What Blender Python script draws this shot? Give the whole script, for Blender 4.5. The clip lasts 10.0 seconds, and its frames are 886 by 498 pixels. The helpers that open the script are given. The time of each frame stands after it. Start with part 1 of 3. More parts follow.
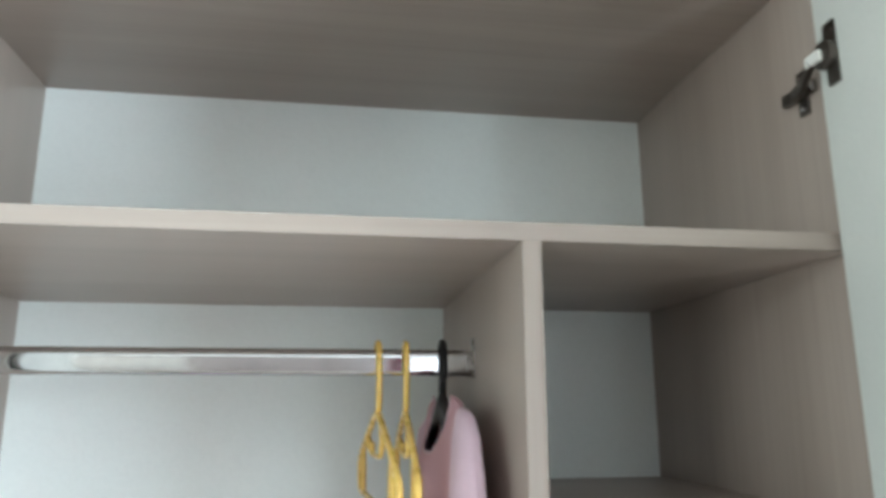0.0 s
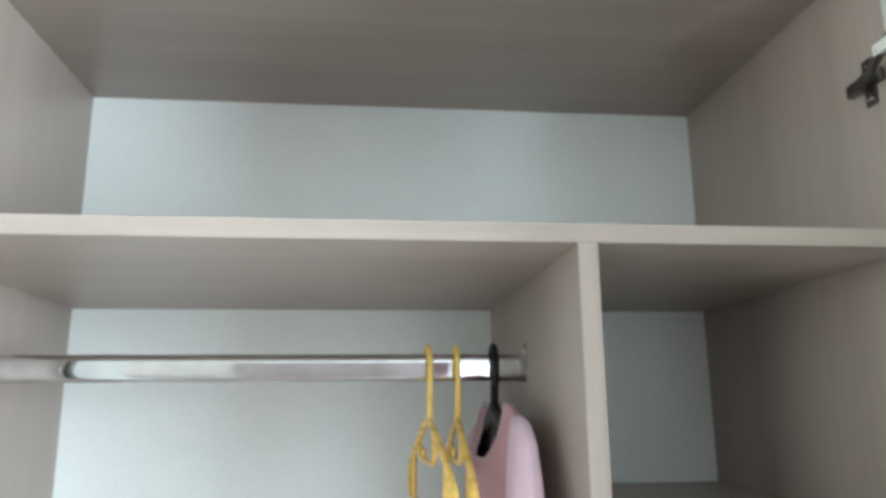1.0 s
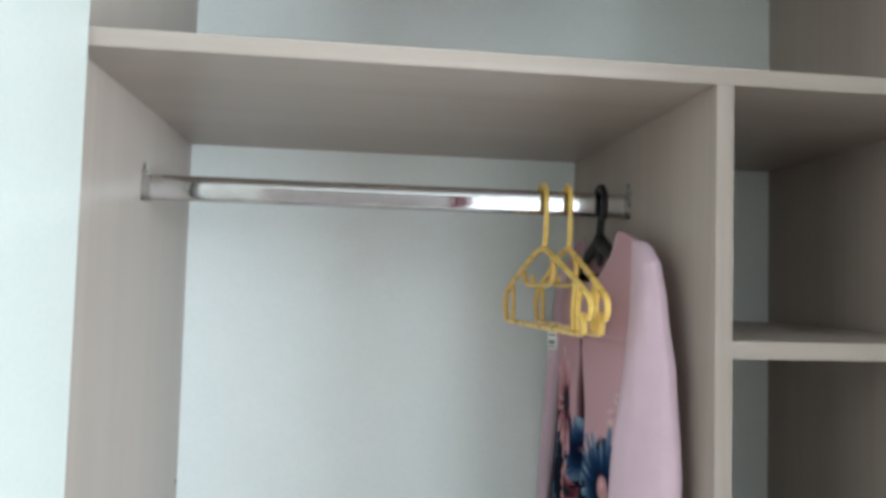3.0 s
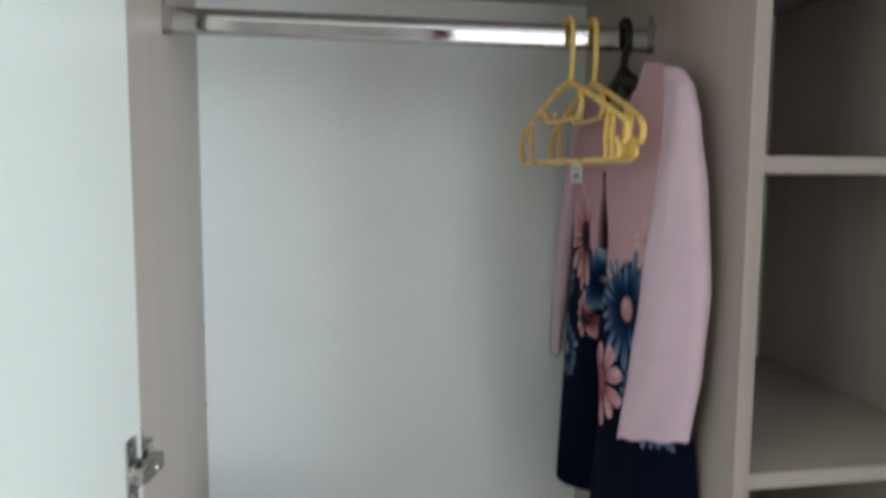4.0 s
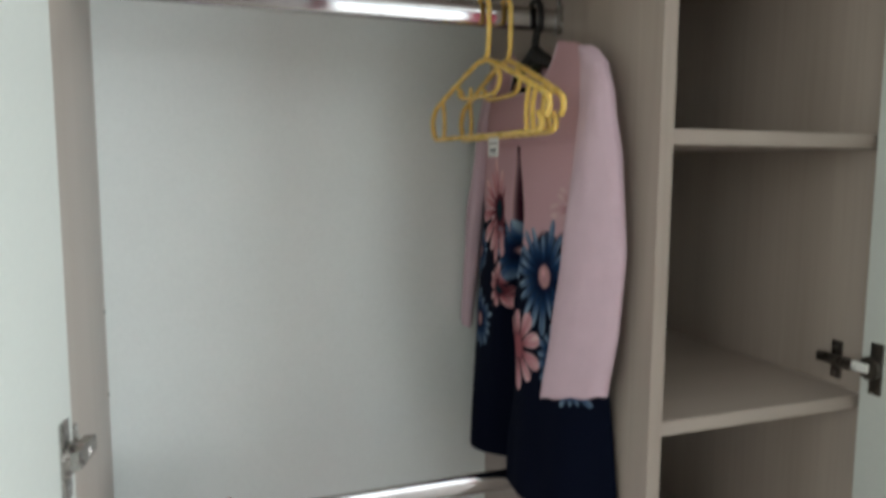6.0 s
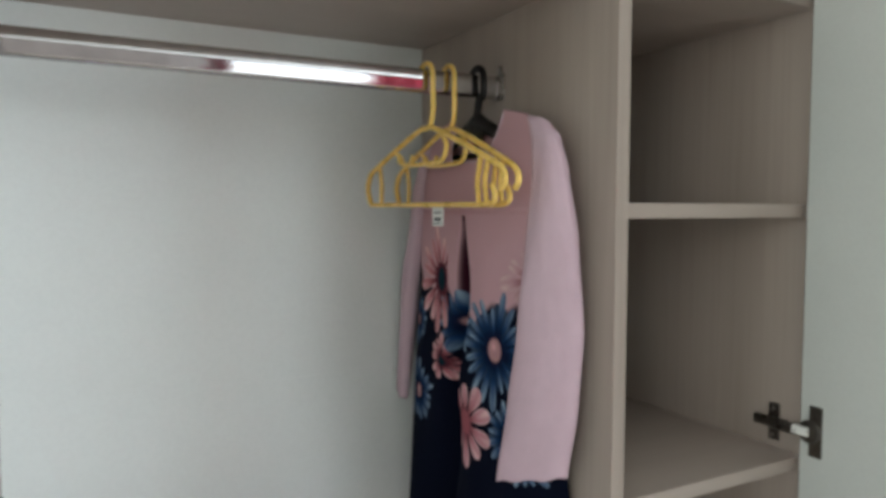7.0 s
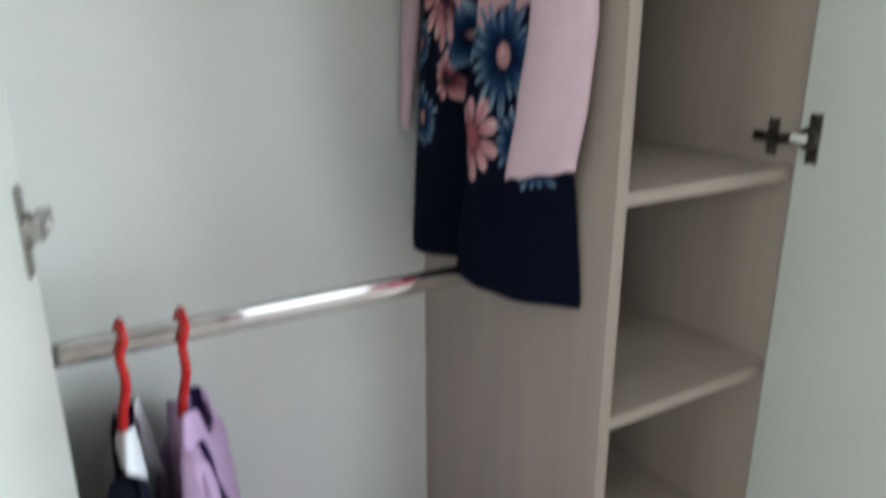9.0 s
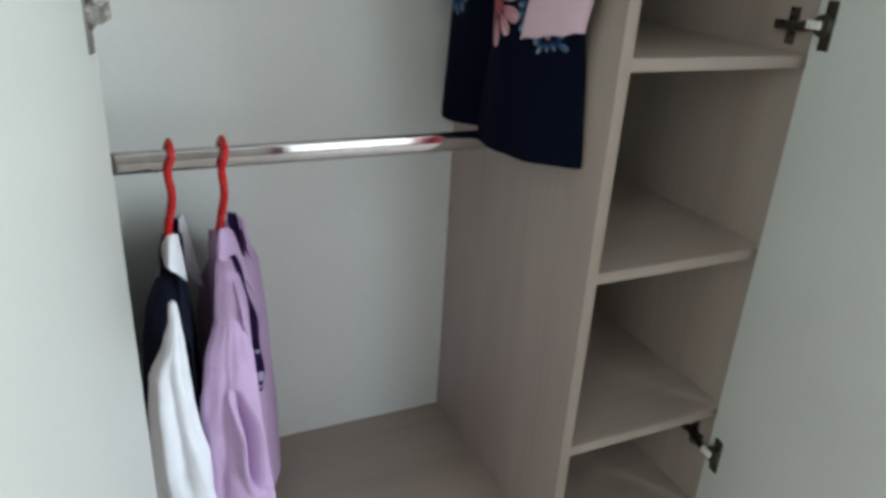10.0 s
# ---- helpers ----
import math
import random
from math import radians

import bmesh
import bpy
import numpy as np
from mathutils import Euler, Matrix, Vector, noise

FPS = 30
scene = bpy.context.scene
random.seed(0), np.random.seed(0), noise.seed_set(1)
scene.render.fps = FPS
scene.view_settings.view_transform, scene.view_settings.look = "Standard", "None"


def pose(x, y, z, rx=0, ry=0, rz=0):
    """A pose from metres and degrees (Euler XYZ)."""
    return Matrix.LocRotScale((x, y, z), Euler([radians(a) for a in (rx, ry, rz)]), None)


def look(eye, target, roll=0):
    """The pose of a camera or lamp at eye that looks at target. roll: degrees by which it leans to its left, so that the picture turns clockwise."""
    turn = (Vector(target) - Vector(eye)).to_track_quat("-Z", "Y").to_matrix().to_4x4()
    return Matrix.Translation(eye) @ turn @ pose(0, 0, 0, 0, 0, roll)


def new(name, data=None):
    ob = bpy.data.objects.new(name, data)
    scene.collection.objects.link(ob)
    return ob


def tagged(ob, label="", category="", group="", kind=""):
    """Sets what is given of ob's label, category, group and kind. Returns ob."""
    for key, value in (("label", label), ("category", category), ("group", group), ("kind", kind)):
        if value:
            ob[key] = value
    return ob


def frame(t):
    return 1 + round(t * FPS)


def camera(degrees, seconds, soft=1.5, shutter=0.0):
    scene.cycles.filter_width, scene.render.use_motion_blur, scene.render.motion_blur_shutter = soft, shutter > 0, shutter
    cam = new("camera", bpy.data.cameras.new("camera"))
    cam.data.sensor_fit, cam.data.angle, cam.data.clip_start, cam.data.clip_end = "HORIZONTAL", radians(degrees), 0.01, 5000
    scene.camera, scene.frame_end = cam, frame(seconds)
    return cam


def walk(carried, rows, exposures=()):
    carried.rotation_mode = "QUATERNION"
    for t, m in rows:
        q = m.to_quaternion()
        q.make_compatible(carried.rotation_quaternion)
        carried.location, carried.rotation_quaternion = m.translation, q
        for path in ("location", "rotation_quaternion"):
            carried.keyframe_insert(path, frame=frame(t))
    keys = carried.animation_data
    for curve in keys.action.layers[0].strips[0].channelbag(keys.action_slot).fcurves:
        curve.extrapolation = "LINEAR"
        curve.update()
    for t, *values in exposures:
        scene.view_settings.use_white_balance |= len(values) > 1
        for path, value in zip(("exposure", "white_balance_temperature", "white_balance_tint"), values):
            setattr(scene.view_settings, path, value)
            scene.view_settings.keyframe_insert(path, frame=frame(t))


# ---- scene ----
cam = camera(63.5, 10.0, soft=3.5, shutter=0.5)
PATH = [
    (0, (-0.007, -0.049, 1.722), (0.294, 1.88, 2.155), -0.2),
    (0.5, (-0.019, -0.037, 1.732), (0.178, 1.899, 2.194), 0.3),
    (1, (-0.023, -0.029, 1.733), (0.178, 1.914, 2.161), -0.5),
    (1.5, (-0.048, -0.044, 1.726), (0.126, 1.915, 2.089), -1.1),
    (2, (-0.104, -0.072, 1.699), (0.073, 1.905, 1.946), -0.3),
    (2.2, (-0.133, -0.081, 1.683), (0.097, 1.898, 1.856), -0.4),
    (3.3, (-0.237, -0.108, 1.642), (-0.004, 1.878, 1.67), 2.0),
    (3.5, (-0.237, -0.087, 1.63), (0.007, 1.896, 1.547), 2.3),
    (4, (-0.33, -0.112, 1.563), (0.008, 1.849, 1.364), 0.4),
    (4.5, (-0.417, -0.102, 1.499), (0.121, 1.779, 1.083), -0.2),
    (5, (-0.439, -0.09, 1.461), (0.176, 1.752, 0.98), 0.3),
    (5.5, (-0.429, -0.104, 1.471), (0.205, 1.743, 1.04), 0.2),
    (6, (-0.414, -0.109, 1.539), (0.269, 1.757, 1.311), 0.3),
    (6.2, (-0.384, -0.116, 1.554), (0.277, 1.762, 1.358), -0.2),
    (7.3, (-0.485, 0.014, 1.595), (0.55, 1.722, 1.492), -0.3),
    (7.5, (-0.482, 0.028, 1.599), (0.567, 1.727, 1.492), -0.7),
    (8, (-0.494, 0.061, 1.591), (0.64, 1.704, 1.476), -2.0),
    (8.5, (-0.497, 0.043, 1.547), (0.635, 1.668, 1.266), -1.8),
    (9, (-0.519, -0.028, 1.415), (0.438, 1.62, 0.807), -0.1),
    (9.5, (-0.52, -0.132, 1.354), (0.298, 1.504, 0.546), 2.4),
    (10, (-0.518, -0.199, 1.338), (0.269, 1.453, 0.531), 3.4),
]
walk(cam, [(t, look(eye, target, roll)) for t, eye, target, roll in PATH],
     exposures=[(0.0, 1.34, 6080, 6), (1.0, 1.46, 6020, 6), (2.0, 1.46, 6000, 5), (3.5, 0.89, 6160, 7), (4.5, 0.55, 6380, 8), (6.0, 0.60, 6580, 8),
                (7.5, 0.85, 6420, 9.5), (8.5, 0.87, 6420, 9), (9.2, 0.87, 6370, 7.5), (10.0, 0.56, 6380, 7)])

# ---- light: daylight through a tall window behind the viewer and one in each side wall ----
world = bpy.data.worlds.new("sky")
scene.world = world
world.use_nodes = True
wn, wl = world.node_tree.nodes, world.node_tree.links
sky = wn.new("ShaderNodeTexSky")
sky.sky_type, sky.sun_disc = "NISHITA", False
sky.sun_elevation, sky.sun_rotation = radians(42), radians(60)
wl.new(sky.outputs["Color"], wn["Background"].inputs["Color"])
wn["Background"].inputs["Strength"].default_value = 0.12

WIN_X0, WIN_X1, WIN_Z0, WIN_Z1 = 0.48, 1.94, 0.22, 2.60
ROOM_X0, ROOM_X1, ROOM_Y0, ROOM_Y1, ROOM_Z = -2.3, 2.18, -2.5, 1.345, 2.75
lamp = bpy.data.lights.new("window_daylight", "AREA")
lamp.shape, lamp.size, lamp.size_y = "RECTANGLE", WIN_X1 - WIN_X0 - 0.06, WIN_Z1 - WIN_Z0 - 0.06
lamp.energy, lamp.color = 15.0, (0.94, 1.0, 1.05)
lamp_ob = new("window_daylight", lamp)
lamp_ob.matrix_world = look(((WIN_X0 + WIN_X1) / 2, ROOM_Y0 - 0.06, (WIN_Z0 + WIN_Z1) / 2), ((WIN_X0 + WIN_X1) / 2, 0, (WIN_Z0 + WIN_Z1) / 2))

SIDE_Y0, SIDE_Y1, SIDE_Z0, SIDE_Z1 = -1.9, -0.5, 1.25, 2.62
lamp2 = bpy.data.lights.new("side_window_daylight", "AREA")
lamp2.shape, lamp2.size, lamp2.size_y = "RECTANGLE", SIDE_Y1 - SIDE_Y0 - 0.06, SIDE_Z1 - SIDE_Z0 - 0.06
lamp2.energy, lamp2.color = 18.0, (1.0, 1.0, 0.95)
lamp2_ob = new("side_window_daylight", lamp2)
lamp2_ob.matrix_world = look((ROOM_X0 - 0.06, (SIDE_Y0 + SIDE_Y1) / 2, (SIDE_Z0 + SIDE_Z1) / 2), (0, (SIDE_Y0 + SIDE_Y1) / 2, (SIDE_Z0 + SIDE_Z1) / 2))

EAST_Y0, EAST_Y1, EAST_Z0, EAST_Z1 = -2.44, -1.2, 0.35, 2.35
lamp3 = bpy.data.lights.new("east_window_daylight", "AREA")
lamp3.shape, lamp3.size, lamp3.size_y = "RECTANGLE", EAST_Y1 - EAST_Y0 - 0.06, EAST_Z1 - EAST_Z0 - 0.06
lamp3.energy, lamp3.color = 100.0, (0.90, 1.0, 1.05)
lamp3_ob = new("east_window_daylight", lamp3)
lamp3_ob.matrix_world = look((ROOM_X1 + 0.06, (EAST_Y0 + EAST_Y1) / 2, (EAST_Z0 + EAST_Z1) / 2), (0, (EAST_Y0 + EAST_Y1) / 2, (EAST_Z0 + EAST_Z1) / 2))


# ---- materials ----
def material(name, rough=0.5, metal=0.0):
    m = bpy.data.materials.new(name)
    m.use_nodes = True
    b = m.node_tree.nodes["Principled BSDF"]
    b.inputs["Roughness"].default_value, b.inputs["Metallic"].default_value = rough, metal
    return m, m.node_tree.nodes, m.node_tree.links, b


def coords(n, l, scale):
    tc, mp = n.new("ShaderNodeTexCoord"), n.new("ShaderNodeMapping")
    mp.inputs["Scale"].default_value = scale
    l.new(tc.outputs["Object"], mp.inputs["Vector"])
    return mp.outputs["Vector"]


def noise_tex(n, l, vec, scale, detail=4.0, rough=0.55):
    t = n.new("ShaderNodeTexNoise")
    t.inputs["Scale"].default_value, t.inputs["Detail"].default_value, t.inputs["Roughness"].default_value = scale, detail, rough
    l.new(vec, t.inputs["Vector"])
    return t.outputs["Fac"]


def ramp(n, l, fac, stops):
    r = n.new("ShaderNodeValToRGB")
    while len(r.color_ramp.elements) < len(stops):
        r.color_ramp.elements.new(0.5)
    for e, (p, c) in zip(r.color_ramp.elements, stops):
        e.position, e.color = p, (*c, 1)
    l.new(fac, r.inputs["Fac"])
    return r.outputs["Color"]


def mix(n, l, fac, a, b, mode="MIX"):
    x = n.new("ShaderNodeMix")
    x.data_type, x.blend_type = "RGBA", mode
    for sock, v in ((x.inputs["Factor"], fac), (x.inputs["A"], a), (x.inputs["B"], b)):
        if isinstance(v, (int, float)):
            sock.default_value = v
        elif isinstance(v, tuple):
            sock.default_value = (*v, 1)
        else:
            l.new(v, sock)
    return x.outputs["Result"]


def bump(n, l, b, height, strength, distance):
    k = n.new("ShaderNodeBump")
    k.inputs["Strength"].default_value, k.inputs["Distance"].default_value = strength, distance
    l.new(height, k.inputs["Height"])
    l.new(k.outputs["Normal"], b.inputs["Normal"])


def wood(name, along):
    """Light ash laminate; along is the axis of the grain."""
    m, n, l, b = material(name, 0.48)
    fine = tuple(2.2 if i == along else 95.0 for i in range(3))
    broad = tuple(0.7 if i == along else 10.0 for i in range(3))
    g1 = noise_tex(n, l, coords(n, l, fine), 1.0, 5.0, 0.6)
    g2 = noise_tex(n, l, coords(n, l, broad), 1.0, 3.0, 0.5)
    c1 = ramp(n, l, g2, [(0.28, (0.330, 0.274, 0.234)), (0.50, (0.362, 0.302, 0.260)), (0.74, (0.393, 0.331, 0.287))])
    c2 = ramp(n, l, g1, [(0.3, (0.91, 0.905, 0.895)), (0.55, (1.0, 1.0, 1.0)), (0.8, (1.04, 1.04, 1.04))])
    l.new(mix(n, l, 0.85, c1, c2, "MULTIPLY"), b.inputs["Base Color"])
    l.new(ramp(n, l, g1, [(0.2, (0.30,) * 3), (0.8, (0.44,) * 3)]), b.inputs["Roughness"])
    bump(n, l, b, g1, 0.12, 0.0006)
    return m


def board(name, tint, rough=0.42):
    """Smooth lacquered board with faint mottling and dust."""
    m, n, l, b = material(name, rough)
    v = coords(n, l, (1, 1, 1))
    f = noise_tex(n, l, v, 3.2, 4.0)
    f2 = noise_tex(n, l, v, 160.0, 2.0)
    lo = tuple(c * 0.95 for c in tint)
    col = ramp(n, l, f, [(0.3, lo), (0.7, tint)])
    l.new(mix(n, l, 0.10, col, ramp(n, l, f2, [(0.35, (0.75,) * 3), (0.6, (1.0,) * 3)]), "MULTIPLY"), b.inputs["Base Color"])
    l.new(ramp(n, l, f, [(0.2, (rough - 0.06,) * 3), (0.8, (rough + 0.08,) * 3)]), b.inputs["Roughness"])
    bump(n, l, b, f2, 0.05, 0.0004)
    return m


def metal(name, tint, rough):
    m, n, l, b = material(name, rough, 1.0)
    v = coords(n, l, (1, 1, 1))
    f = noise_tex(n, l, v, 38.0, 4.0)
    l.new(ramp(n, l, f, [(0.3, tuple(c * 0.86 for c in tint)), (0.65, tint)]), b.inputs["Base Color"])
    l.new(ramp(n, l, f, [(0.3, (rough * 0.7,) * 3), (0.75, (rough * 1.5,) * 3)]), b.inputs["Roughness"])
    return m


def plastic(name, tint, rough=0.3, through_light=0.0):
    m, n, l, b = material(name, rough)
    f = noise_tex(n, l, coords(n, l, (1, 1, 1)), 55.0, 3.0)
    l.new(ramp(n, l, f, [(0.3, tuple(c * 0.9 for c in tint)), (0.7, tint)]), b.inputs["Base Color"])
    b.inputs["Subsurface Weight"].default_value = through_light
    b.inputs["Subsurface Radius"].default_value = (0.004, 0.003, 0.001)
    l.new(ramp(n, l, f, [(0.3, (rough * 0.8,) * 3), (0.7, (rough * 1.3,) * 3)]), b.inputs["Roughness"])
    return m


def cloth(name, tint=None, attribute="", weave=900.0, fuzz=0.0):
    """Woven cloth; the colour is a tint, or a print stored on the mesh."""
    m, n, l, b = material(name, 0.85)
    b.inputs["Sheen Weight"].default_value, b.inputs["Sheen Roughness"].default_value = fuzz, 0.5
    b.inputs["Specular IOR Level"].default_value = 0.05
    v = coords(n, l, (1, 1, 1))
    f = noise_tex(n, l, v, 26.0, 4.0)
    w = noise_tex(n, l, v, weave, 2.0)
    if attribute:
        a = n.new("ShaderNodeAttribute")
        a.attribute_name = attribute
        base = a.outputs["Color"]
    else:
        base = ramp(n, l, f, [(0.3, tuple(c * 0.92 for c in tint)), (0.7, tint)])
    l.new(mix(n, l, 0.35, base, ramp(n, l, w, [(0.3, (0.72,) * 3), (0.65, (1.0,) * 3)]), "MULTIPLY"), b.inputs["Base Color"])
    h = n.new("ShaderNodeMath")
    h.operation = "ADD"
    l.new(f, h.inputs[0]), l.new(w, h.inputs[1])
    bump(n, l, b, h.outputs[0], 0.25, 0.0012)
    return m


WOOD_V, WOOD_H, WOOD_Y = wood("ash_laminate_upright", 2), wood("ash_laminate_lengthwise", 0), wood("ash_laminate_deep", 1)
BACK = board("white_hardboard", (0.825, 0.865, 0.846), 0.38)
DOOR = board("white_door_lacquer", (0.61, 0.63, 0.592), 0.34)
CHROME = metal("chrome", (0.62, 0.61, 0.61), 0.07)
NICKEL = metal("nickel", (0.42, 0.40, 0.38), 0.25)
DARKMETAL = metal("dark_steel", (0.16, 0.145, 0.13), 0.33)
PALE_PLASTIC = plastic("pale_plastic", (0.78, 0.78, 0.74), 0.4)
DARK_CAP = plastic("dark_cap", (0.05, 0.045, 0.04), 0.5)
YELLOW = plastic("yellow_plastic", (0.91, 0.62, 0.16), 0.28, 0.2)
RED = plastic("red_plastic", (0.54, 0.020, 0.022), 0.25, 0.1)
BLACK = plastic("black_plastic", (0.010, 0.009, 0.009), 0.42)
BLACK.node_tree.nodes["Principled BSDF"].inputs["Specular IOR Level"].default_value = 0.2
PRINT = cloth("printed_jersey", attribute="print")
PINK = cloth("pink_cloth", (0.61, 0.45, 0.51), fuzz=0.1)
WHITE_CLOTH = cloth("white_cotton", (0.78, 0.80, 0.86))
NAVY_CLOTH = cloth("navy_cotton", (0.012, 0.014, 0.026))
LILAC_CLOTH = cloth("lilac_cotton", (0.56, 0.395, 0.62))
TIE_CLOTH = cloth("tie_print", attribute="print")
PAPER = board("paper", (0.75, 0.75, 0.73), 0.7)
INK = plastic("grey_ink", (0.12, 0.12, 0.13), 0.7)
WALL = board("wall_paint", (0.62, 0.61, 0.575), 0.8)
TAUPE = board("taupe_paint", (0.36, 0.32, 0.31), 0.8)
CEIL = board("ceiling_paint", (0.70, 0.70, 0.68), 0.85)
FLOOR_M = board("floor_tile", (0.38, 0.335, 0.30), 0.35)
CURTAIN = cloth("red_curtain", (0.20, 0.024, 0.04))
_n, _l = CURTAIN.node_tree.nodes, CURTAIN.node_tree.links
_t, _m = _n.new("ShaderNodeBsdfTranslucent"), _n.new("ShaderNodeMixShader")   # daylight glows through the weave
_t.inputs["Color"].default_value, _m.inputs["Fac"].default_value = (0.48, 0.15, 0.18, 1), 0.5
_l.new(_n["Principled BSDF"].outputs["BSDF"], _m.inputs[1]), _l.new(_t.outputs["BSDF"], _m.inputs[2])
_l.new(_m.outputs["Shader"], _n["Material Output"].inputs["Surface"])
FRAME_M = board("window_paint", (0.8, 0.8, 0.78), 0.35)


# ---- mesh helpers ----
def part(name, bm, mat, parent=None, label="", smooth=True):
    """Links a bmesh as one mesh object, under a thing or a part."""
    me = bpy.data.meshes.new(name)
    bmesh.ops.recalc_face_normals(bm, faces=bm.faces)
    bm.to_mesh(me)
    bm.free()
    if smooth:
        me.polygons.foreach_set("use_smooth", [True] * len(me.polygons))
        me.set_sharp_from_angle(angle=radians(38))
    me.materials.append(mat)
    ob = new(name, me)
    ob.parent = parent
    if label:
        ob["label"] = label
    return ob


def empty(name):
    ob = new(name)
    ob.empty_display_size = 0.05
    return ob


def box(x0, x1, y0, y1, z0, z1, bevel=0.0012, bm=None, seg=2):
    bm = bm or bmesh.new()
    m = Matrix.Translation(((x0 + x1) / 2, (y0 + y1) / 2, (z0 + z1) / 2)) @ Matrix.Diagonal((x1 - x0, y1 - y0, z1 - z0, 1))
    got = bmesh.ops.create_cube(bm, size=1.0, matrix=m)
    if bevel:
        edges = {e for v in got["verts"] for e in v.link_edges}
        bmesh.ops.bevel(bm, geom=list(edges), offset=bevel, segments=seg, profile=0.7, affect="EDGES")
    return bm


def cyl(a, b, r, seg=20, bevel=0.0006, bm=None, r2=None):
    bm = bm or bmesh.new()
    a, b = Vector(a), Vector(b)
    m = Matrix.Translation((a + b) / 2) @ (b - a).to_track_quat("Z", "Y").to_matrix().to_4x4()
    got = bmesh.ops.create_cone(bm, cap_ends=True, segments=seg, radius1=r, radius2=r if r2 is None else r2, depth=(b - a).length, matrix=m)
    if bevel:
        caps = {e for v in got["verts"] for f in v.link_faces if len(f.verts) > 4 for e in f.edges}
        bmesh.ops.bevel(bm, geom=list(caps), offset=bevel, segments=2, profile=0.6, affect="EDGES")
    return bm


def spline(points, steps=8):
    """A smooth line through points."""
    p = [Vector(q) for q in points]
    p = [2 * p[0] - p[1]] + p + [2 * p[-1] - p[-2]]
    out = []
    for i in range(1, len(p) - 2):
        for k in range(steps):
            t = k / steps
            out.append(0.5 * ((2 * p[i]) + (p[i + 1] - p[i - 1]) * t + (2 * p[i - 1] - 5 * p[i] + 4 * p[i + 1] - p[i + 2]) * t * t + (3 * p[i] - p[i - 1] - 3 * p[i + 1] + p[i + 2]) * t ** 3))
    out.append(p[-2])
    return out


def sweep(points, ra, rb=None, seg=10, side=(1, 0, 0), bm=None, radii=None):
    """A rod of oval section along points: ra across 'side', rb square to it."""
    bm = bm or bmesh.new()
    rb = ra if rb is None else rb
    pts, rings = [Vector(p) for p in points], []
    for i, p in enumerate(pts):
        d = (pts[min(i + 1, len(pts) - 1)] - pts[max(i - 1, 0)]).normalized()
        s = Vector(side)
        s = (s - d * s.dot(d)).normalized()
        u = d.cross(s)
        k = radii[i] if radii else 1.0
        rings.append([bm.verts.new(p + s * (ra * k * math.cos(a)) + u * (rb * k * math.sin(a))) for a in (2 * math.pi * j / seg for j in range(seg))])
    for r0, r1 in zip(rings, rings[1:]):
        for j in range(seg):
            bm.faces.new((r0[j], r0[(j + 1) % seg], r1[(j + 1) % seg], r1[j]))
    bm.faces.new(rings[0][::-1]), bm.faces.new(rings[-1])
    return bm


def grid(fn, nu, nv, bm=None):
    """A sheet of nu x nv cells from fn(u, v)."""
    bm = bm or bmesh.new()
    v = [[bm.verts.new(fn(i / nu, j / nv)) for i in range(nu + 1)] for j in range(nv + 1)]
    for j in range(nv):
        for i in range(nu):
            bm.faces.new((v[j][i], v[j][i + 1], v[j + 1][i + 1], v[j + 1][i]))
    return bm


def smoothstep(a, b, x):
    t = min(1.0, max(0.0, (x - a) / (b - a)))
    return t * t * (3 - 2 * t)


def lerp(a, b, t):
    return a + (b - a) * t


def table(rows, z):
    """Values between rows (z, ...), eased."""
    rows = sorted(rows)
    if z <= rows[0][0]:
        return rows[0][1:]
    for r0, r1 in zip(rows, rows[1:]):
        if z <= r1[0]:
            t = smoothstep(r0[0], r1[0], z) * 0.5 + 0.5 * (z - r0[0]) / (r1[0] - r0[0])
            return tuple(lerp(a, b, t) for a, b in zip(r0[1:], r1[1:]))
    return rows[-1][1:]


